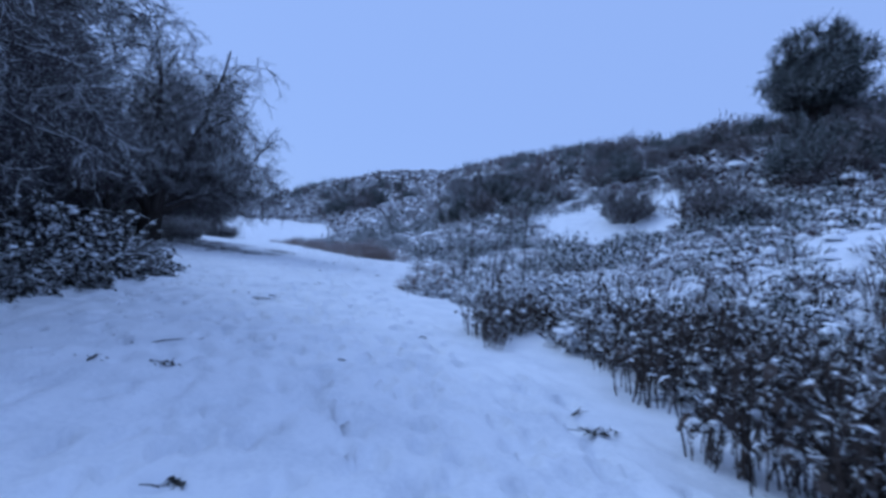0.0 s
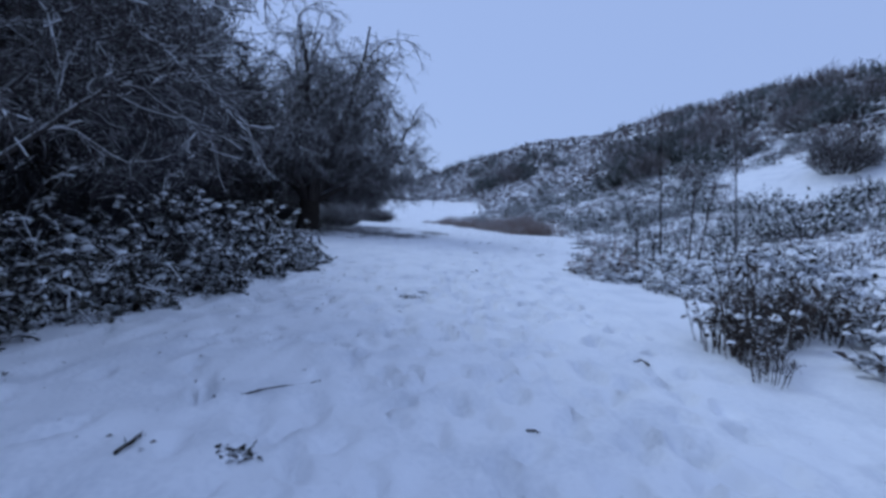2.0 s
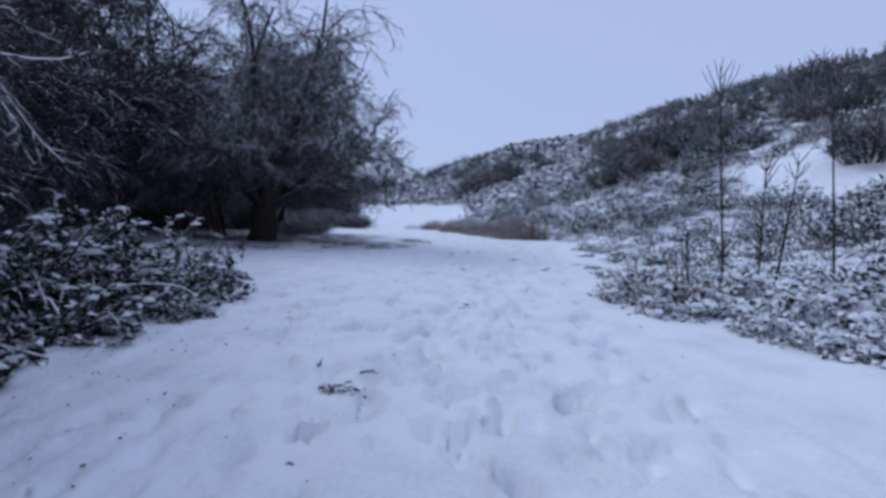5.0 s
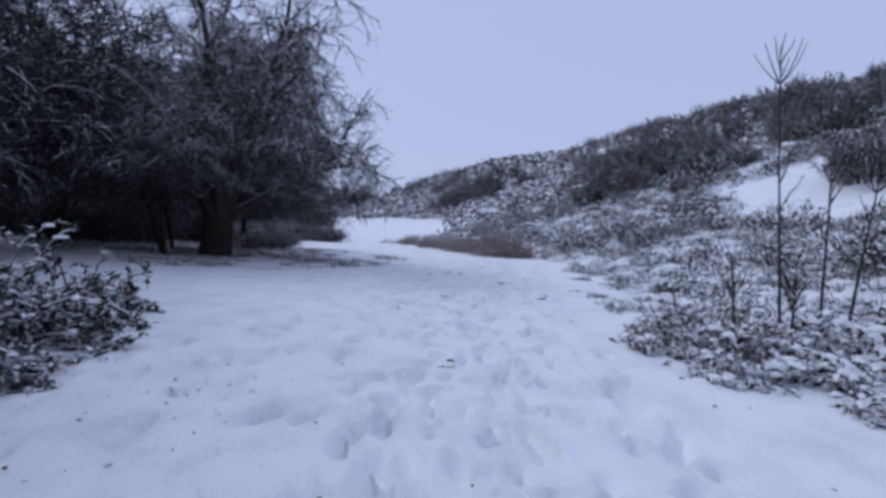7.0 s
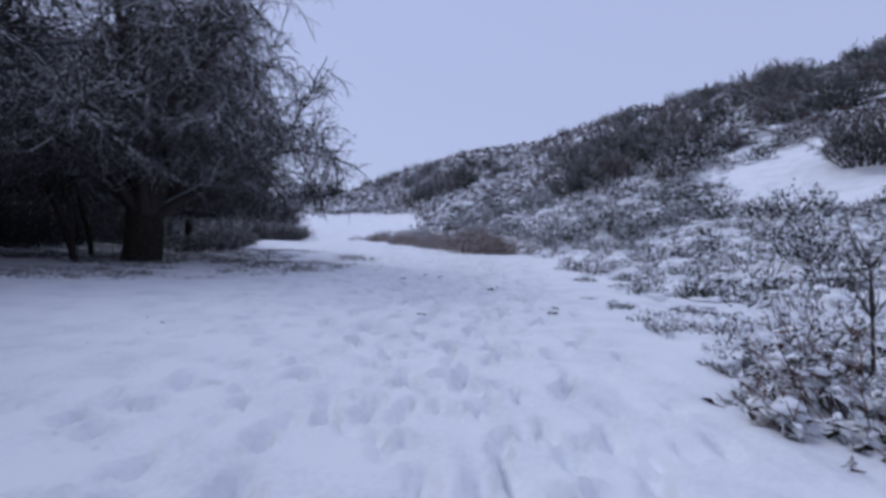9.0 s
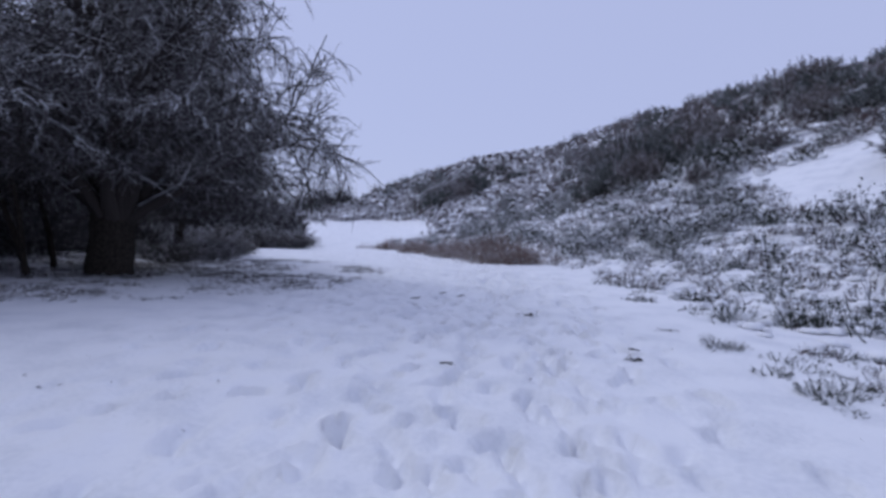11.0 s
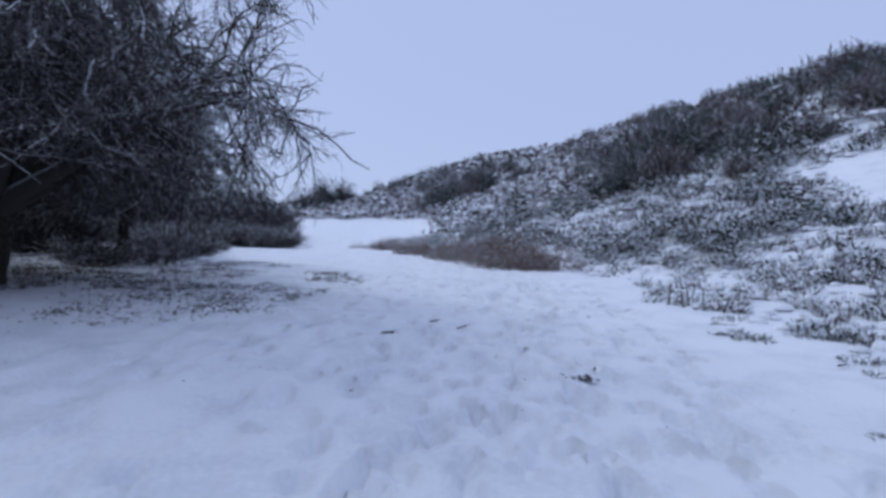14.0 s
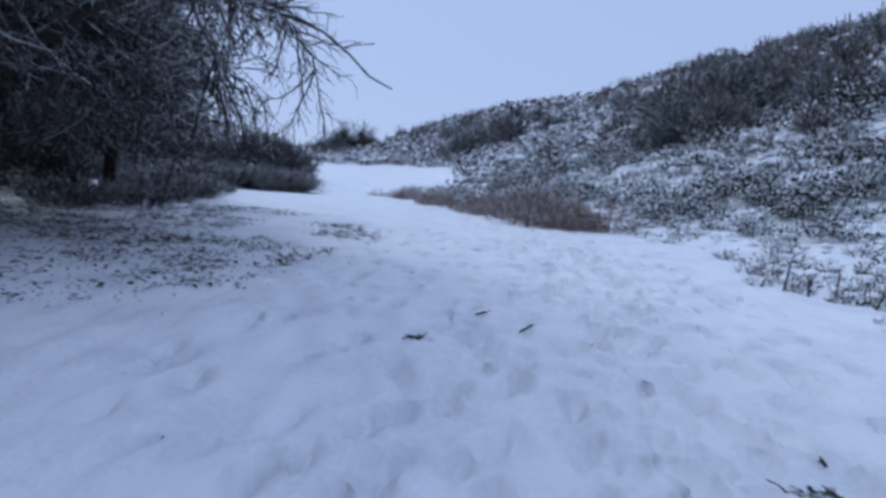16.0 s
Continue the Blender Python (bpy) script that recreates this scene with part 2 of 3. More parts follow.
def build_ground():
    sc = np.concatenate([-np.geomspace(900, 14, 46), np.arange(-13, -8.5, 0.16), np.arange(-8.5, 0.9, 0.065), np.arange(0.95, 7, 0.2), np.geomspace(7.2, 60, 70), np.geomspace(64, 900, 22)])
    ys = np.concatenate([-np.geomspace(500, 4, 26), np.arange(-3.8, 1.5, 0.2), np.arange(1.5, 34, 0.075), np.arange(34, 62, 0.3), np.geomspace(62.5, 170, 60), np.geomspace(176, 1200, 24)])
    S, Y = np.meshgrid(sc, ys)
    X = S + foot(np.minimum(Y, 153)) * np.clip(1 - np.abs(S) / 700, 0, 1)
    Z = ground_height(X, Y)
    # soft lumps and the trodden snow of the path
    lane = np.clip((S + 9) / 2, 0, 1) * np.clip((0.6 - S) / 1.5, 0, 1)
    Z += lane * ((value_noise(X, Y, 0.5, 4) - 0.5) * 0.045 + (value_noise(X + 0.27 * Y, Y * 0.3, 0.14, 5) - 0.5) * 0.05 + (value_noise(X, Y, 0.21, 7) - 0.5) * 0.04)
    Z += (value_noise(X, Y, 0.9, 6) - 0.5) * 0.05 * (1 - lane) * (np.abs(S) < 12)
    for track, spread in ((-3.0, 0.28), (-3.5, 0.45), (-4.3, 0.35), (-2.2, 0.25), (-4.9, 0.6), (-1.2, 0.2), (-6.0, 0.6), (-3.8, 0.9), (-2.7, 0.7), (-3.3, 0.6), (-2.4, 0.5), (-1.7, 0.5)):
        y, side = 1.5, 1
        while y < 46:
            y += rng.uniform(0.12, 0.42)
            side = -side
            s0 = track + side * 0.12 + rng.normal(0, spread)
            x0 = s0 + float(foot(y))
            a = 0.25 + rng.normal(0, 0.25)
            r0, r1 = np.searchsorted(ys, [y - 0.5, y + 0.5])
            c0, c1 = np.searchsorted(sc, [s0 - 0.6, s0 + 0.6])
            dx, dy = X[r0:r1, c0:c1] - x0, Y[r0:r1, c0:c1] - y
            p, q = (dx * np.cos(a) + dy * np.sin(a)) / rng.uniform(0.04, 0.075), (dy * np.cos(a) - dx * np.sin(a)) / rng.uniform(0.08, 0.17)
            d2 = p * p + q * q
            Z[r0:r1, c0:c1] -= rng.uniform(0.06, 0.15) * (1.0 + 0.3 * min(1.0, max(0.0, (y - 15) / 8))) * np.exp(-d2 * d2 * 0.5) - 0.02 * np.exp(-(np.sqrt(d2) - 1.6) ** 2 * 6)
    ny, nx = X.shape
    i = (np.arange(ny - 1)[:, None] * nx + np.arange(nx - 1)[None]).ravel()
    q = np.stack([i, i + 1, i + nx + 1, i + nx], 1)
    ob = smooth(part("ground", (np.stack([X, Y, Z], -1).reshape(-1, 3), q), SNOW))
    tagged(ob, "snow-covered path and hillside with trodden footprints", "ground", kind="structure")


build_ground()


# ---- trees ----
def thing(name, x, y, label, category, group="", kind=""):
    e = new(name)
    e.location = (x, y, float(ground_height(x, y)))
    return tagged(e, label, category, group, kind)


def inside(line, lean, spread, height, floor, clear=0.0):
    """Which of the stems end within the crown: widest low down, rounded off at the top, frayed below."""
    e = line[:, -1]
    up = np.clip((e[:, 2] - 0.3 * height) / (0.7 * height), 0, 1)
    wide = spread * np.sqrt(np.clip(1 - 0.9 * up ** 2.2, 0.01, 1))
    out = np.hypot(e[:, 0] - lean[0] * height * 0.5, e[:, 1] - lean[1] * height * 0.5) / wide
    return (out + rng.normal(0, 0.06, len(e)) < 1) & (e[:, 2] < height) & (e[:, 2] > floor + clear * np.clip(np.maximum(1.5 - np.hypot(e[:, 0], e[:, 1]) / 2.6, 1.7 * (0.4 * e[:, 0] - 0.92 * e[:, 1]) / (np.hypot(e[:, 0], e[:, 1]) + 0.01)), 0, 1) + rng.normal(0, 0.25, len(e)))


def tree(name, x, y, label, height, spread, trunk_r, trunk_h, limbs=11, n2=10, n3=9, n4=7, twig=0.5, droop=0.12, r=0.009, material=None, low=0.15, lean=(0, 0), floor=0.9, thick=1.0, seg=2, load=False, kink=1.0, clear=0.0):
    material = material or TWIG
    base = thing(name, x, y, label, "tree")
    line = grow(np.array([[0, 0, -0.15]]), np.array([[lean[0], lean[1], 1.0]]), trunk_h + 0.15, 6, -0.02, 0.05)
    v, q = tubes(line, trunk_r, 0.8, 14)
    v = v + 0.06 * trunk_r * np.sin(v * 9 + v[:, [1, 2, 0]] * 5)
    smooth(part("trunk", (v, q), BARK, base))
    top = line[:, -1]
    yaw = np.arange(limbs) * 2.39996 + rng.uniform(0, 1)
    rise = rng.uniform(low, 1.5, limbs)
    reach = spread * rng.uniform(0.3, 1.05, limbs)
    ways = np.stack([np.cos(yaw) * reach, np.sin(yaw) * reach, rise * (height - trunk_h) * 0.75], 1)
    starts = top + np.stack([np.cos(yaw), np.sin(yaw), np.zeros(limbs)], 1) * trunk_r * 0.5 + np.array([0, 0, 1]) * rng.uniform(-0.45 * trunk_h, 0.1, (limbs, 1))
    length = np.minimum(np.linalg.norm(ways, axis=1), max(spread * 0.95, (height - trunk_h) * 0.95)) * rng.uniform(0.7, 0.95, limbs)
    l1 = grow(starts, ways + np.array([0, 0, 0.35]) * reach[:, None], length, 7, droop * 0.6, 0.1)
    l1 = l1[inside(l1, lean, spread * 0.85, height, floor + (1.6 if load else 0.6), clear)]
    for k in range(len(l1)):
        smooth(part("limb", tubes(l1[k:k + 1], trunk_r * (0.2 if load else 0.33), 0.2, 7), LIMB, base))

    def kept(lines):
        return lines[inside(lines, lean, spread, height, floor, clear)]
    l2 = kept(fork(l1, n2, 0.9, spread * 0.42, 0.2, 7, droop * 0.8, 0.22 * kink))
    l3 = kept(fork(l2, n3, 0.9, spread * 0.2, 0.2, 5, droop, 0.2 * kink))
    part("branchwork", join(tubes(l2, r * 2.8 * thick, 0.4, 4), tubes(l3, r * 1.6 * thick, 0.5, 3)), LIMB, base)
    if load:
        up = np.array([0, 0, r * 1.6 * thick])
        part("snow_load", join(tubes(l1 + up * 2.2, trunk_r * 0.12, 0.3, 5), tubes(l2 + up * 1.2, r * 2.2 * thick, 0.5, 4), tubes(l3[::2] + up * 0.8, r * 1.4 * thick, 0.6, 3)), PAD, base, "ridges of snow lying along the branches")
    l4 = kept(fork(l3, n4, 0.8, twig, 0.15, seg, droop * 1.4, 0.25 * kink))
    part("crown", tubes(l4, r, 0.55, 3), material, base, "fine bare twigs with rime and snow")
    return base


# the hanging tree over the left side of the path, near the start
tree("bare_tree", -7.4, 6.3, "bare tree with snow-laden drooping branches over the path", 7.6, 4.8, 0.2, 1.9, 26, 15, 12, 8, 0.36, 0.06, 0.0085, low=0.1, thick=0.85, load=True, seg=3, floor=1.3, kink=1.7)
tree("bare_tree", -8.4, 1.4, "bare snow-laden tree beside the path", 7.5, 4.4, 0.2, 1.9, 18, 12, 10, 8, 0.4, 0.08, 0.009, thick=0.85, load=True, kink=1.6)
tree("bare_tree", -11.6, 10.4, "dark bare tree in the thicket beside the path", 8.5, 3.9, 0.22, 2.0, 16, 11, 9, 9, 0.5, 0.10, 0.011, DARKTWIG)
# the big weeping tree
tree("weeping_tree", -16.0, 26.4, "large old bare tree with thick trunk and drooping frosted twigs", 12.4, 7.0, 0.62, 2.2, 34, 15, 11, 9, 0.55, 0.11, 0.0105, low=0.15, thick=1.2, lean=(0.04, 0.02), floor=0.8, seg=3, kink=1.45, clear=1.5)
for dx, dy, h in ((-1.5, -1.0, 3.2), (-0.95, -1.5, 2.6), (-2.4, 0.5, 3.0)):
    e = thing("sapling", -16 + dx, 26.4 + dy, "dark slim stem standing close beside the old tree", "sapling", "stems beside the old tree")
    smooth(part("stem", tubes(grow(np.array([[0, 0, -0.1]]), np.array([[dx * 0.08, dy * 0.08, 1.0]]), h, 6, 0, 0.06), 0.09, 0.6, 8), BARK, e))
# the wood behind
wood = [tree("bare_tree", x, y, "dark bare tree at the edge of the wood", h, sp, 0.22, 2.4, 18, 10, 8, 8, 0.9, 0.1, 0.021, DARKTWIG, floor=1.6, seg=1)
        for x, y, h, sp in ((-20.5, 20.0, 15.5, 6.4), (-25.5, 28, 15, 6.6), (-16.5, 14.5, 11, 4.6))]
for k, x, y, s, turn in ((0, -25, 16.5, 0.92, 130), (2, -21, 35, 0.85, 60), (1, -30.5, 37, 0.8, 200), (0, -33.5, 24, 0.8, 290), (2, -17.5, 7.5, 0.9, 170), (0, -21.5, 24.5, 0.9, 40), (1, -20.0, 16.5, 0.75, 320), (2, -14.6, 11.8, 0.8, 90)):
    c = copy_thing(wood[k], pose(x, y, float(ground_height(x, y)), 0, 0, turn))
    c.scale = (s, s, s)


# ---- shrubs ----
def dome(n, radius, height):
    a, r = rng.uniform(0, 6.283, n), np.sqrt(rng.uniform(0, 1, n)) * radius
    return np.stack([r * np.cos(a), r * np.sin(a), np.zeros(n)], 1), np.stack([np.cos(a) * r / radius, np.sin(a) * r / radius, np.ones(n)], 1), height * np.sqrt(1.05 - (r / radius) ** 2)


def haze_shrub(n=45, radius=1.0, height=1.6, r=0.013):
    p, d, h = dome(n, radius * 0.6, height)
    a = grow(p, d * np.array([1.1, 1.1, 1.0]), h, 3, 0.03, 0.15)
    b = fork(a, 5, 0.6, 0.45 * height, 0.3, 2, 0.03, 0.2, 0.2)
    c = fork(b, 3, 0.6, 0.26 * height, 0.3, 1, 0.05, 0.2, 0.1)
    return tubes(a, r * 1.5, 0.4), join(tubes(b, r, 0.4), tubes(c, r, 0.4))


def gorse(radius=0.8, height=0.9):
    p, d, h = dome(60, radius, height)
    a = grow(p, d, h, 3, 0.0, 0.2)
    q, _ = along(a, 20, 0.3)
    return tubes(a, 0.012, 0.4), leaves(q + rng.normal(0, 0.06, q.shape), 0.075, 0.6)


def bramble(radius=1.0, height=0.9, stems=70, leafy=3, laden=1):
    p, d, h = dome(stems, radius * 0.6, height)
    a = grow(p, d * np.array([1.0, 1.0, 0.9]) + rng.normal(0, 0.25, d.shape), h * rng.uniform(0.9, 1.9, len(h)), 7, 0.24, 0.17)
    a[:, :, 2] = np.maximum(a[:, :, 2], 0.03)
    b = fork(a, 5, 1.0, 0.3, 0.25, 3, 0.15, 0.3)
    b[:, :, 2] = np.maximum(b[:, :, 2], 0.02)
    q, _ = along(b, leafy, 0.2)
    snow, _ = along(a, 2 * laden, 0.35)
    high = snow[:, 2] > 0.25 * height
    load = join(tubes(a[::max(1, 3 - laden)] + np.array([0, 0, 0.013]), 0.01 + 0.003 * laden, 0.7, 4), tubes(b[::max(2, 6 - laden)] + np.array([0, 0, 0.01]), 0.01, 0.7), pads(snow[high], rng.uniform(0.03, 0.1, high.sum()), 0.5))
    return join(tubes(a, 0.017, 0.6, 4), tubes(b, 0.009, 0.6)), leaves(q, 0.1, 0.6), load


def weed_clump(n=26, radius=0.32, height=0.75):
    p, d, h = dome(n, radius, height)
    a = grow(p, d * np.array([0.25, 0.25, 1]), height * rng.uniform(0.5, 1.15, n), 3, 0.0, 0.08)
    b = fork(a, 5, 0.7, 0.2, 0.3, 2, 0.04, 0.25, 0.1)
    q, _ = along(b, 1, 0.5)
    return join(tubes(a, 0.0085, 0.6), tubes(b, 0.006, 0.6), leaves(q, 0.075, 0.9)), a[:, -1]


def tussock(radius=0.3, height=0.25, n=40, r=0.013, leaf=0.065):
    p, d, h = dome(n, radius, height)
    a = grow(p, d + rng.normal(0, 0.35, d.shape), h * 1.25, 1, 0.05, 0.25)
    q, _ = along(a[::2], 3, 0.3)
    return join(tubes(a, r, 0.4), leaves(q, leaf, 0.6))


def bracken(n=70, radius=0.7, height=0.75):
    p, d, h = dome(n, radius, height)
    a = grow(p, d, h * 1.2, 4, 0.12, 0.12)
    b = fork(a, 5, 1.0, 0.18, 0.3, 1, 0.08, 0.2)
    return join(tubes(a, 0.008, 0.5), tubes(b, 0.01, 0.4))


# bramble heap on the left of the path, below the hanging tree
stems, foliage, load = bramble(1.15, 1.0, 85, 8)
first = None
for x, y, s, turn in ((-6.7, 7.0, 0.85, 0), (-7.3, 9.0, 1.0, 70), (-7.9, 11.2, 1.05, 140), (-8.4, 13.4, 0.95, 210), (-9.0, 14.6, 0.75, 20), (-6.6, 5.2, 0.9, 100), (-8.8, 8.0, 1.3, 200),
                      (-9.4, 11.0, 1.5, 300), (-8.4, 5.4, 1.3, 250), (-7.0, 3.2, 1.0, 50), (-10.2, 13.2, 1.25, 330), (-9.0, 3.0, 1.3, 10), (-7.1, 12.3, 0.42, 160)):
    m = pose(x, y, float(ground_height(x, y)) - 0.03, 0, 0, turn)
    if first is None:
        first = thing("bramble_bush", x, y, "arching bramble bush laden with snow beside the path", "bush", "brambles left of the path")
        part("stem_tangle", stems, LIMB, first)
        part("foliage", foliage, BRAMBLE, first)
        part("snow_load", load, PAD, first, "snow lying along the stems")["kind"] = "stuff"
        first.matrix_basis = m
        first.scale = (s, s, s)
    else:
        c = copy_thing(first, m)
        c.scale = (s, s, s)
# thicket on the right, before the saplings
stems2, foliage2, load2 = bramble(0.9, 0.55, 48, 5, 4)
second = None
bank = [(float(foot(y)) + u + (0.7 if y > 9 else 0), y, (0.65 if y < 9 else 0.45) + 0.35 * rng.uniform()) for y in np.arange(1.5, 13.5, 1.15) for u in (1.5 + rng.uniform(-0.3, 0.5), 3.2 + rng.uniform(-0.5, 0.5), 5.0 + rng.uniform(-0.6, 0.6)) if rng.uniform() < 0.8]
for x, y, s in bank + [(-1.0, 16.6, 0.8), (-0.7, 15.3, 0.55), (-1.1, 17.9, 0.5), (-0.3, 16.2, 0.9), (0.8, 15.4, 0.95), (0.6, 17.3, 1.0), (1.9, 16.3, 1.1), (-0.6, 18.0, 0.7), (2.2, 14.2, 1.0), (1.2, 13.6, 0.75), (0.4, 14.3, 0.6), (1.8, 18.2, 0.9), (3.0, 17.5, 1.0), (0.4, 19.3, 0.7), (3.4, 15.5, 1.1)]:
    m = pose(x, y, float(ground_height(x, y)) - 0.03, 0, 0, x * 97 % 360)
    if second is None:
        second = thing("bramble_bush", x, y, "low tangled bramble bush under fresh snow on the bank", "bush", "brambles on the bank")
        part("stem_tangle", stems2, LIMB, second)
        part("foliage", foliage2, BANKLEAF, second)
        part("snow_load", load2, PAD, second, "snow lying along the stems")["kind"] = "stuff"
        second.matrix_basis = m
        second.scale = (s, s, s)
    else:
        copy_thing(second, m).scale = (s, s, s)


# slim bare saplings on the bank
def sapling(x, y, h, label):
    base = thing("sapling", x, y, label, "sapling", "saplings on the bank")
    line = grow(np.array([[0, 0, -0.05]]), np.array([[rng.normal(0, 0.03), 0, 1.0]]), h, 8, 0, 0.012)
    part("stem", tubes(line, 0.026, 0.25, 6), LIMB, base)
    b = fork(line, 13, 0.75, 0.5, 0.45, 4, -0.1, 0.1, 0.1)
    b = np.concatenate([b, grow(np.repeat(line[:, 7], 5, 0), np.stack([np.cos(np.arange(5) * 1.3), np.sin(np.arange(5) * 1.3), np.full(5, 0.7)], 1), h * 0.15, 4, -0.22, 0.05)])
    for k in range(len(b)):
        part("twig", tubes(b[k:k + 1], 0.012, 0.4), LIMB, base)


for x, y, h in ((0.48, 17.8, 4.3), (1.2, 18.4, 2.7), (1.35, 17.9, 2.5), (2.2, 17.6, 4.0), (-0.1, 17.9, 1.3), (0.2, 16.6, 1.2)):
    sapling(x, y, h, "slim bare sapling with upturned twigs on the snowy bank")

# dead weeds crowding the bank near the start
clumps = [weed_clump(20, 0.34, 0.78), weed_clump(16, 0.3, 0.62)]
pieces, caps = [], []
for k, (data, tips) in enumerate(clumps):
    y = -1 + 11.4 * rng.uniform(0, 1, 430) ** 1.25
    u = rng.uniform(0, 1, 430) ** 1.5 * 8.0
    x = foot(y) + u - 0.65 + 0.85 * np.clip((y - 9.5) / 2, 0, 1)
    keep = (u > 0.0 + 1.0 * value_noise(x, y, 0.9, 8)) & (value_noise(x, y, 1.7, 9) > 0.3 + 0.05 * u)
    pieces.append(strew(data, x[keep], y[keep], rng.uniform(0.45, 1.2, keep.sum()) * (1 + 0.35 * np.clip((7 - y[keep]) / 3, 0, 1))))
    px, py = x[keep] + rng.normal(0, 0.2, keep.sum()), y[keep] + rng.normal(0, 0.2, keep.sum())
    caps.append(pads(np.stack([px, py, ground_height(px, py) + rng.uniform(0.15, 0.5, keep.sum())], 1), rng.uniform(0.02, 0.07, keep.sum()), 0.6))
tagged(part("dead_weeds", join(*pieces), WEED), "dead brown weeds with snow on their heads", "weeds", kind="stuff")
tagged(smooth(part("snow_caps", join(*caps), PAD)), "lumps of snow caught on the dead weeds", "snow", kind="stuff")

# brown bracken at the bend
pieces = []
data = bracken()
for n, x0, y0, x1, y1, w in ((26, -6.0, 39.4, -9.4, 44.5, 0.75), (36, -9.0, 44.5, -17.5, 54.5, 1.1), (2, -0.9, 16.6, -0.2, 15.6, 0.2)):
    f = rng.uniform(0, 1, n)
    pieces.append(strew(data, x0 + f * (x1 - x0) + rng.normal(0, w, n) + 0.2, y0 + f * (y1 - y0) + rng.normal(0, w, n), rng.uniform(0.5, 1.2, n) * (1.25 if n == 26 else 0.9)))
tagged(part("bracken", join(*pieces), BRACKEN), "rust-brown dead bracken at the bend of the path", "bracken", kind="stuff")

# low heather and tussocks over the hillside, half under snow
def bare_patch(x, y):
    """1 where the hillside lies open and white."""
    a = ((x - 12.8) / 6.3) ** 2 + ((y - 44.0) / 6.8) ** 2 + (value_noise(x, y, 2.5, 51) - 0.5) * 0.9
    b = ((x - 19) / 5) ** 2 + ((y - 25) / 4) ** 2 + (value_noise(x, y, 2.5, 52) - 0.5) * 0.9
    c = ((x - foot(y) - 3) / 6) ** 2 + ((y - 86) / 22) ** 2
    return (a < 1) | (b < 1) | (c < 1)


def clumps_of(n, y0, y1, u0, u1, power, seed, level):
    """Places on the hillside, gathered into clumps with white between."""
    y = rng.uniform(y0, y1, n)
    u = u0 + rng.uniform(0, 1, n) ** power * (u1 - u0)
    x = foot(y) + u
    size = 0.6 + seed % 3 * 0.25
    dens = value_noise(x, y, size, seed) * 0.62 + value_noise(x, y, 4.2, seed + 40) * 0.38
    keep = (dens > level + 0.03 * np.clip(1 - u / 12, 0, 1)) & ~bare_patch(x, y) & (u > 0.1 + 1.3 * value_noise(x, y, 2, 3)) & ((y > 11) | (u > 4))
    return x[keep], y[keep], u[keep]


caps = []
for k, (rad, hgt, n, material) in enumerate(((0.32, 0.26, 23, HEATH), (0.36, 0.3, 22, HEATH), (0.45, 0.34, 30, LEAF), (0.3, 0.34, 23, HEATH))):
    data = tussock(rad, hgt, n, 0.016, 0.09)
    x, y, u = clumps_of(3000, 1, 74, 0.3, 36, 1.1, 11 + k, 0.585 if material is LEAF else 0.545)
    big = rng.uniform(0.6, 1.35, len(x)) * (0.68 + 0.32 * np.clip(u / 9, 0, 1)) * (1 + u / 40)
    tagged(part("heather", strew(data, x, y, big), material), "dark clumps of heather half buried in snow", "heather", kind="stuff")
    top = rng.uniform(0, 1, len(x)) < (0.3 if material is LEAF else 0.75)
    px, py = x[top] + rng.normal(0, 0.1, top.sum()), y[top] + rng.normal(0.1, 0.1, top.sum())
    caps.append(pads(np.stack([px, py, ground_height(px, py) + hgt * big[top] * 0.55], 1), np.minimum(rad * big[top] * rng.uniform(0.2, 0.62, top.sum()), 0.1 + 0.012 * u[top]), 0.6))
tagged(smooth(part("snow_pillows", join(*caps), PAD)), "rounded pillows of snow lying on the heather", "snow", kind="stuff")
data = tussock(0.3, 0.2, 30)
y = rng.uniform(17.5, 33, 460)
u = rng.uniform(0.0, 4.5, 460)
x = foot(y) + u
keep = value_noise(x, y, 0.7, 41) > 0.66
tagged(part("edge_tufts", strew(data, x[keep], y[keep], rng.uniform(0.3, 0.8, keep.sum())), LEAF), "ragged dark tufts in the snow along the path's edge", "heather", kind="stuff")
y = rng.uniform(13, 66, 3600)
u = 1.0 + rng.uniform(0, 1, 3600) * 25
x = foot(y) + u
keep = ~bare_patch(x, y)
x, y, u = x[keep], y[keep], u[keep]
tagged(smooth(part("snow_lumps", pads(np.stack([x, y, ground_height(x, y) + 0.04], 1), rng.uniform(0.08, 0.22, len(x)) * (0.7 + u / 22), 0.5), PAD)), "rounded snow lying over low heather", "snow", kind="stuff")
# the upper and the far slope, seen from afar
far_tuft = tussock(0.75, 0.55, 11, 0.05, 0.3)
y = rng.uniform(8, 135, 6000)
u = 3 + rng.uniform(0, 1, 6000) * 90
x = foot(y) + u
dens = value_noise(x, y, 2.6, 31) * 0.6 + value_noise(x, y, 8, 32) * 0.4
keep = ~bare_patch(x, y) & (dens > 0.3) & ((u > 28) | (y > 66))
x, y = x[keep], y[keep]
x2, y2 = rng.uniform(-85, -8, 1500), rng.uniform(106, 146, 1500)
keep = x2 < foot(y2) + 22
x, y = np.concatenate([x, x2[keep]]), np.concatenate([y, y2[keep]])
big = rng.uniform(0.9, 2.0, len(x))
x2, y2 = rng.uniform(-40, 60, 2200), rng.uniform(128, 215, 2200)
x, y, big = np.concatenate([x, x2]), np.concatenate([y, y2]), np.concatenate([big, rng.uniform(1.8, 3.2, 2200)])
tagged(part("far_heather", strew(far_tuft, x, y, big), HEATH), "dark heather covering the far slope under thin snow", "heather", kind="stuff")
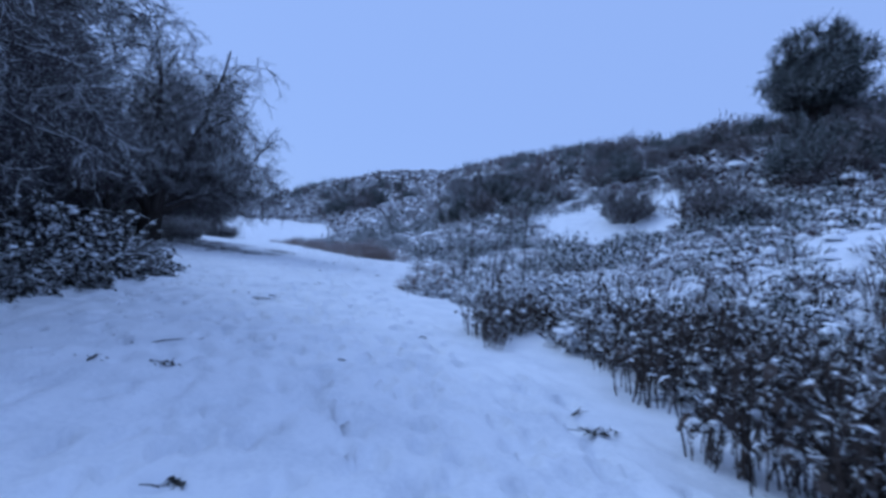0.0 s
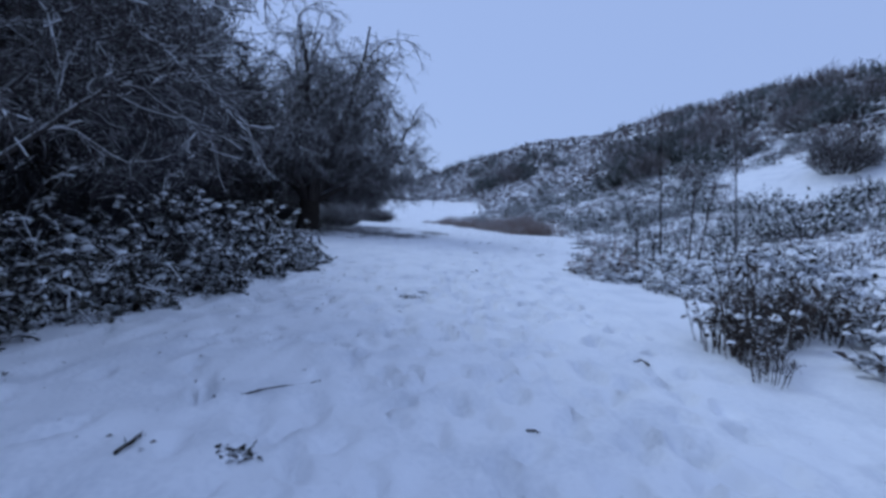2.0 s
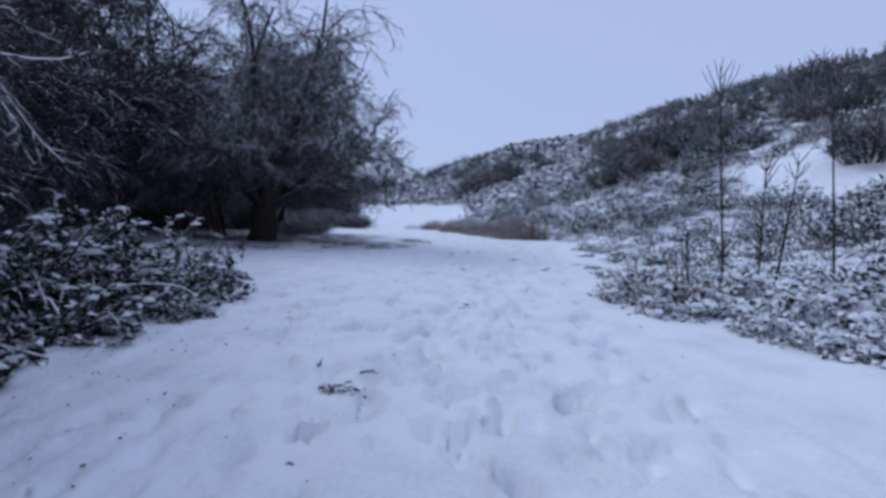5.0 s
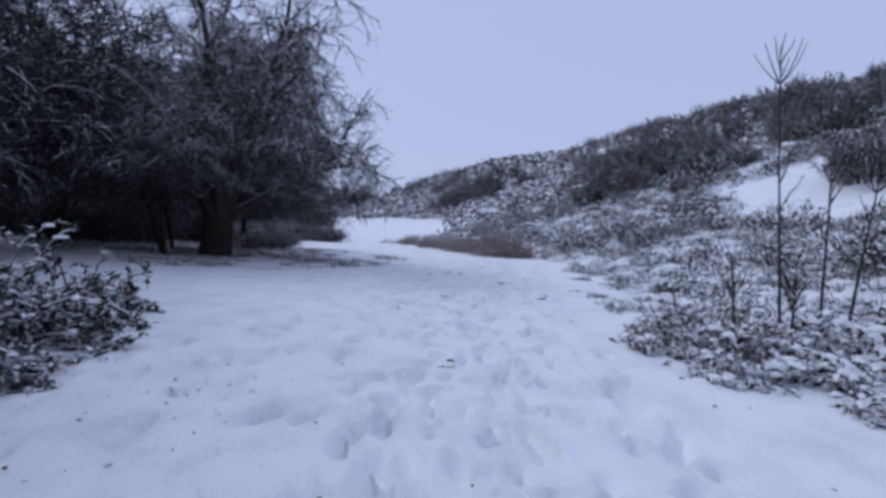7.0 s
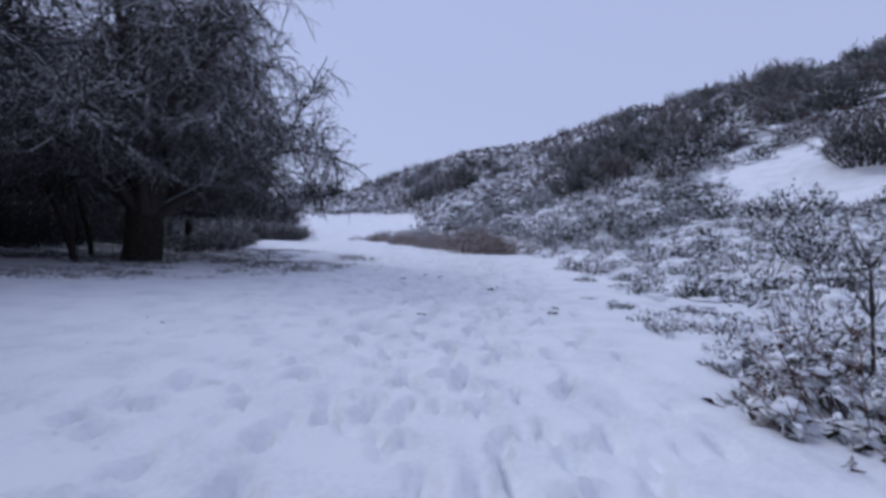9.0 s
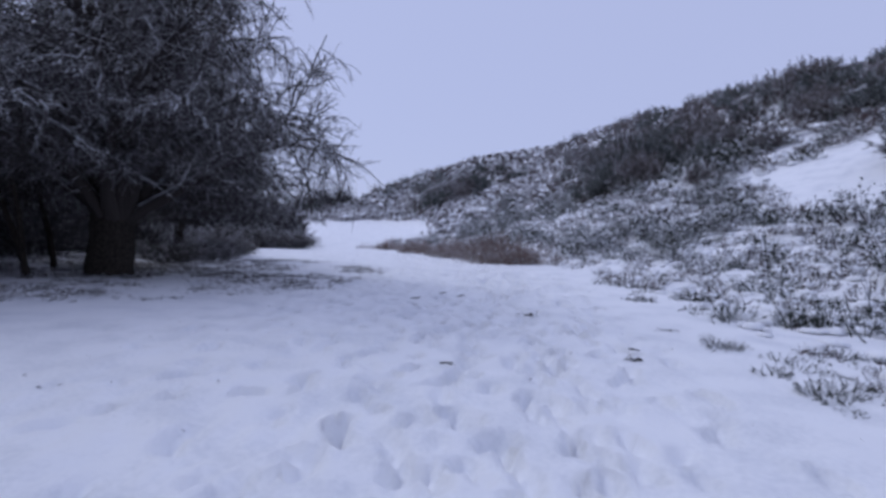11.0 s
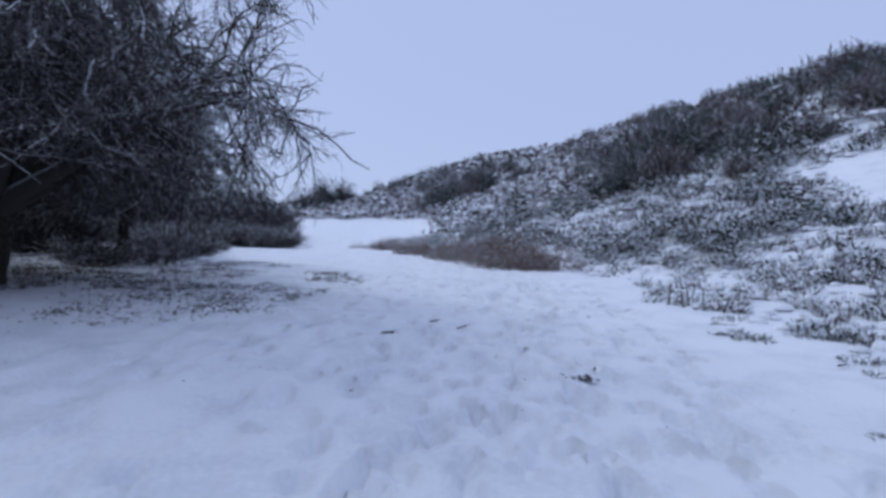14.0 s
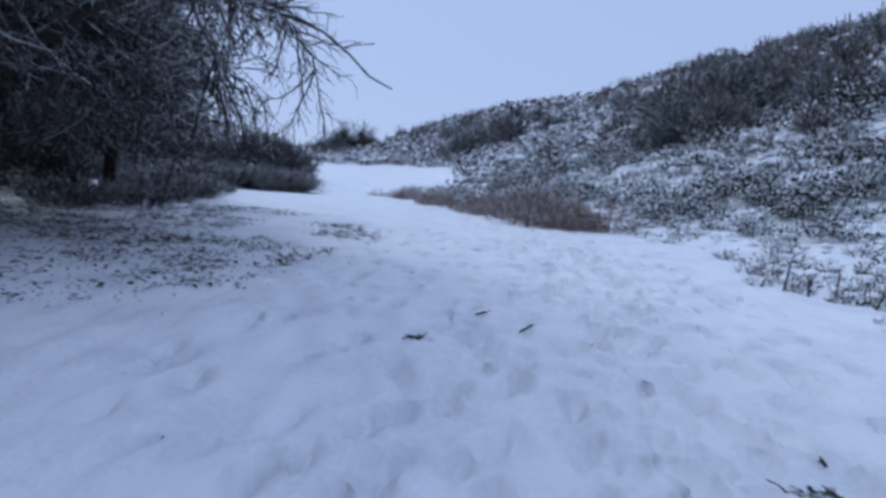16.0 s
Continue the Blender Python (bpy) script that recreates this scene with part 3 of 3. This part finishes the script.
tagged(smooth(part("far_snow", pads(np.stack([x + 0.2, y, ground_height(x, y) + 0.4 * big], 1)[::3], (0.5 * big * rng.uniform(0.4, 0.9, len(x)))[::3], 0.4), PAD)), "snow lying on the heather of the far slope", "snow", kind="stuff")

# darker gorse bushes standing out of the heather
g = gorse()
proto = None
spots = [(5.5, 52.5, 1.6), (3.3, 47.0, 1.3), (4.4, 54.5, 1.9), (-3.3, 47.5, 1.0), (0.3, 33.3, 0.8), (-1.0, 38.5, 0.7), (6.8, 54, 1.8), (2.6, 41.5, 1.0), (8, 56, 2.0)]
for _ in range(110):
    y = rng.uniform(24, 75)
    spots.append((float(foot(y)) + rng.uniform(4, 34), y, rng.uniform(0.7, 1.7)))
for x, y, s in spots:
    if bare_patch(x, y):
        continue
    m = pose(x, y, float(ground_height(x, y)) - 0.05, 0, 0, rng.uniform(0, 360))
    if proto is None:
        proto = thing("gorse_bush", x, y, "dark evergreen gorse bush dusted with snow on the hillside", "bush", "gorse on the hillside")
        part("stem_work", g[0], DARKTWIG, proto)
        part("foliage", g[1], LEAF, proto)
        proto.matrix_basis = m
        proto.scale = (s, s, s)
    else:
        copy_thing(proto, m).scale = (s, s, s)

# bare frosted shrubs, thick towards the crest; two of the twig colours include distance haze
protos = []
for k in range(3):
    e = thing("bare_shrub", 0, 60 + k, "bare frosted shrub on the snowy hillside", "shrub", "shrubs on the hillside")
    stem, crown = haze_shrub(48, 1.1, 1.7, 0.02)
    part("stem_work", stem, LIMB, e)
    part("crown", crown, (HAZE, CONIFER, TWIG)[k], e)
    protos.append(e)
spots, remote = [], []
for _ in range(2600):
    y = rng.uniform(5, 150)
    u = rng.uniform(16, 105)
    x = float(foot(y)) + u
    d = float(value_noise(x, y, 11, 21))
    if (u > 27 or d > 0.6) and d > 0.4 - u / 250 and not (y > 75 and x < -6) and not bare_patch(x, y) and math.hypot(x, y - 10) > 28:
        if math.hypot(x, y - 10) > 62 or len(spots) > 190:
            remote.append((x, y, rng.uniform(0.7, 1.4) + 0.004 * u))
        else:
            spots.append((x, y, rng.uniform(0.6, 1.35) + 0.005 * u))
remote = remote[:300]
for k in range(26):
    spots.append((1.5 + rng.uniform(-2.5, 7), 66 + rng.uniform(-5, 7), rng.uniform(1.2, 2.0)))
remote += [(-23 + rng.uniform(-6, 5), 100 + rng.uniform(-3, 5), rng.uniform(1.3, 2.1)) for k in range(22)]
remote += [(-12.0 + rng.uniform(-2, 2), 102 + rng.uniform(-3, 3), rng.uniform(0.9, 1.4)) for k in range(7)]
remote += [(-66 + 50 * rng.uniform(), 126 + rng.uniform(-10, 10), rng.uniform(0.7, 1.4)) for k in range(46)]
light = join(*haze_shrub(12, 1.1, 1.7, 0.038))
# far shrubs take the two colours that are lightened for haze
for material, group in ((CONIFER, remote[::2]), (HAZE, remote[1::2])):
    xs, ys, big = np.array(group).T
    tagged(part("far_shrubs", strew(light, xs, ys, big, 0.05), material), "frosted bare shrubs massed along the crest of the hill, paled for haze", "shrubs", kind="stuff")
for k in range(22):
    spots.append((rng.uniform(23, 40), rng.uniform(35, 52), rng.uniform(1.2, 2.1)))
spots += [(12.3, 43.3, 1.5), (12.9, 44.2, 1.3)]
used = set()
for i, (x, y, s) in enumerate(spots):
    k = i % 3
    m = pose(x, y, float(ground_height(x, y)) - 0.05, 0, 0, rng.uniform(0, 360))
    if k not in used:
        used.add(k)
        protos[k].matrix_basis = m
        protos[k].scale = (s, s, s)
    else:
        copy_thing(protos[k], m).scale = (s * rng.uniform(0.9, 1.3), s, s)
for k in range(30):
    f = rng.uniform(0, 1)
    x, y, s = -23.2 - 8 * f + rng.normal(0, 0.5), 51.5 - 13 * f + rng.normal(0, 0.9), rng.uniform(0.6, 1.1)
    copy_thing(protos[2], pose(x, y, float(ground_height(x, y)) - 0.05, 0, 0, rng.uniform(0, 360))).scale = (s * 1.3, s * 1.1, s * 0.75)

for k in range(26):
    f = rng.uniform(0, 1)
    x, y, s = -17.6 - 7 * f + rng.normal(0, 0.6), 32.0 + 11 * f + rng.normal(0, 0.9), rng.uniform(0.3, 0.58)
    copy_thing(protos[2], pose(x, y, float(ground_height(x, y)) - 0.05, 0, 0, rng.uniform(0, 360))).scale = (s * 1.3, s * 1.1, s * 0.85)

# the round tree on the crest, and far hedges
# the tree's twigs are lightened in colour to look seen through haze
tree("bare_tree", 30.3, 50.0, "dark round tree on the crest of the hill", 12.7, 5.6, 0.35, 4.2, 28, 12, 9, 9, 0.9, 0.02, 0.03, CONIFER, low=-0.3, floor=3.4, seg=1)
dark = thing("thicket_shrub", -11, 8, "dark bare thicket shrub at the edge of the wood", "shrub", "thicket shrubs")
stem, crown = haze_shrub(46, 1.15, 1.5, 0.016)
part("stem_work", stem, DARKTWIG, dark)
part("crown", crown, DARKTWIG, dark)
dark.matrix_basis = pose(-11, 8, float(ground_height(-11, 8)))
dark.scale = (1.3, 1.3, 1.3)
spots = [(-24.5, 50, 0.7), (-26.5, 53, 0.8), (-29, 51, 1.1), (-58, 124, 2.6), (-55.5, 125, 3.2), (-60, 126, 2.4)]
for k in range(60):
    f = rng.uniform(0, 1)
    spots.append((-9.6 - rng.uniform(0.6, 4.5) - 5 * f, -2 + 17 * f, rng.uniform(1.0, 1.7)))
for k in range(70):
    f = rng.uniform(0, 1)
    spots.append((-34 - rng.uniform(0, 12) + 4 * f, 16 + 50 * f, rng.uniform(1.4, 2.4)))
# extra low shrubs, standing in for the shade on the snow beneath the crowns
for k in range(34):
    f = rng.uniform(0, 1)
    spots.append((-22 - rng.uniform(0, 9), 19 + 18 * f, rng.uniform(0.6, 1.2)))
for k in range(40):
    f = rng.uniform(0, 1)
    spots.append((-95 + 55 * f, 150 + 8 * f + rng.normal(0, 3), rng.uniform(1.5, 2.4)))
for x, y, s in spots:
    c = copy_thing(dark, pose(x, y, float(ground_height(x, y)) - 0.05, 0, 0, rng.uniform(0, 360)))
    c.scale = (s * rng.uniform(0.9, 1.3), s, s)


# litter under the weeping tree: dead stems through thin snow
data = join(tubes(grow(rng.normal(0, 0.12, (14, 3)) * np.array([1, 1, 0]), rng.normal(0, 1, (14, 3)) * np.array([1, 1, 0.25]), 0.16, 2, 0, 0.2), 0.006, 0.6), leaves(rng.normal(0, 0.2, (10, 3)) * np.array([1, 1, 0]) + np.array([0, 0, 0.035]), 0.055, 0.3))
n = 2600
a, r = rng.uniform(0, 6.283, n), rng.uniform(0, 1, n) ** 0.6 * 8.0
x, y = -17.4 + r * np.cos(a), 28.4 + r * np.sin(a)
keep = value_noise(x, y, 1.6, 61) > 0.15 + 0.09 * r * (r > 4) - 0.3 * (r > 4)
x, y, n = x[keep], y[keep], int(keep.sum())
tagged(part("leaf_litter", strew(data, x, y, rng.uniform(0.5, 1.5, n)), WEED), "dead stems and leaf litter under the tree", "litter", kind="stuff")
# loose twigs lying on the path
for x, y, l, turn in ((-1.0, 5.95, 0.10, 30), (-4.1, 10.9, 0.25, 100), (-3.65, 10.85, 0.2, 60), (-2.9, 4.7, 0.35, 120), (-3.7, 14.5, 0.1, 10), (-4.5, 24.3, 0.14, 70), (-3.1, 21.4, 0.22, 140),
                      (-5.3, 20.1, 0.2, 20), (1.35, 5.0, 0.45, 75), (-6.3, 26.0, 0.5, 90), (-6.8, 26.4, 0.3, 70), (-1.9, 25.3, 0.3, 40), (-0.2, 8.0, 0.3, 110)):
    e = thing("fallen_twig", x, y, "dark fallen twig lying on the trodden snow", "twig", "twigs on the path")
    w = np.array([[math.cos(radians(turn)), math.sin(radians(turn)), 0.05]])
    line = grow(np.array([[0, 0, 0.02]]), w, l * 0.7, 4, 0, 0.12)
    line[:, :, 2] = 0.03
    part("stem", join(tubes(line, 0.012, 0.5, 5), tubes(fork(line, 3, 0.8, l * 0.3, 0.2, 2) * np.array([1, 1, 0.6]), 0.006)), BARK, e)

# small heaps of leaves and torn turf showing through the snow
def turf(x, y, size, label):
    e = thing("turf_clump", x, y, label, "turf", "clumps on the path")
    n = int(20 + 90 * size)
    p = rng.normal(0, 0.3, (n, 3)) * np.array([size, size * 0.4, 0]) + np.array([0, 0, 0.01])
    part("leaves", leaves(p, 0.045, 0.25), BRAMBLE, e)
    q = rng.normal(0, 0.3, (n // 4, 3)) * np.array([size, size * 0.45, 0])
    part("stalks", tubes(grow(q, rng.normal(0, 1, q.shape) * np.array([1, 1, 0.15]) + np.array([0, 0, 0.1]), 0.1, 2, 0.1, 0.2), 0.006, 0.6), BARK, e)


for x, y, size in ((-2.4, 5.0, 0.22), (1.5, 4.7, 0.3), (-1.1, 2.9, 0.12), (-3.7, 10.5, 0.3), (-3.2, 21.0, 0.16), (-4.6, 24.0, 0.2), (-7.1, 25.4, 0.14), (-3.6, 14.3, 0.07), (-2.3, 28.2, 0.3), (-2.5, 27.2, 0.3), (-2.5, 23.1, 0.25)):
    turf(x, y, size, "small dark clump of leaves and torn turf in the snow")
# a long thin twig lying curved over the path
e = thing("fallen_twig", -3.1, 5.6, "long thin curved twig half sunk in the snow", "twig", "twigs on the path")
f = np.linspace(0, 1, 9)
part("stem", tubes(np.stack([0.45 * f, 0.3 * f + 0.35 * f * f, 0.006 - 0.012 * np.sin(f * 8)], 1)[None], 0.009, 0.35, 5), BARK, e)

# specks of bark and leaf scattered over the path
n = 420
y = rng.uniform(1, 45, n)
f = np.where(rng.uniform(0, 1, n) < 0.6, rng.uniform(0, 0.3, n), rng.uniform(0, 1, n))
x = margin(y) + f * (foot(y) - margin(y))
m = 620
y2 = rng.uniform(1.5, 14, m)
x2 = margin(y2) - 0.2 + rng.uniform(0, 1, m) ** 1.8 * 3.2
x, y, n = np.concatenate([x, x2]), np.concatenate([y, y2]), n + m
tagged(part("leaf_specks", leaves(np.stack([x, y, ground_height(x, y) + 0.012], 1), rng.uniform(0.015, 0.04, n), 0.15), WEED), "dead leaves and bark specks on the snow", "litter", kind="stuff")
# broken stalks standing in the snow at the path's edge
for x, y, h in ((-2.75, 30.7, 0.5), (-2.5, 30.4, 0.4), (-2.3, 30.9, 0.35), (-2.1, 30.5, 0.45), (-1.9, 29.8, 0.4)):
    e = thing("broken_stalk", x, y, "dark broken stalk standing in the snow", "stalk", "stalks at the path's edge")
    part("stem", tubes(grow(np.array([[0, 0, -0.05]]), np.array([[rng.normal(0, 0.12), 0, 1.0]]), h, 3, 0, 0.05), 0.02, 0.6, 5), WEED, e)
# a pale clump of dead grass alone on the far path
e = thing("grass_clump", -17.8, 56.0, "pale tan clump of dead grass on the snow", "grass")
part("blades", bracken(60, 0.45, 0.8), BRACKEN, e)
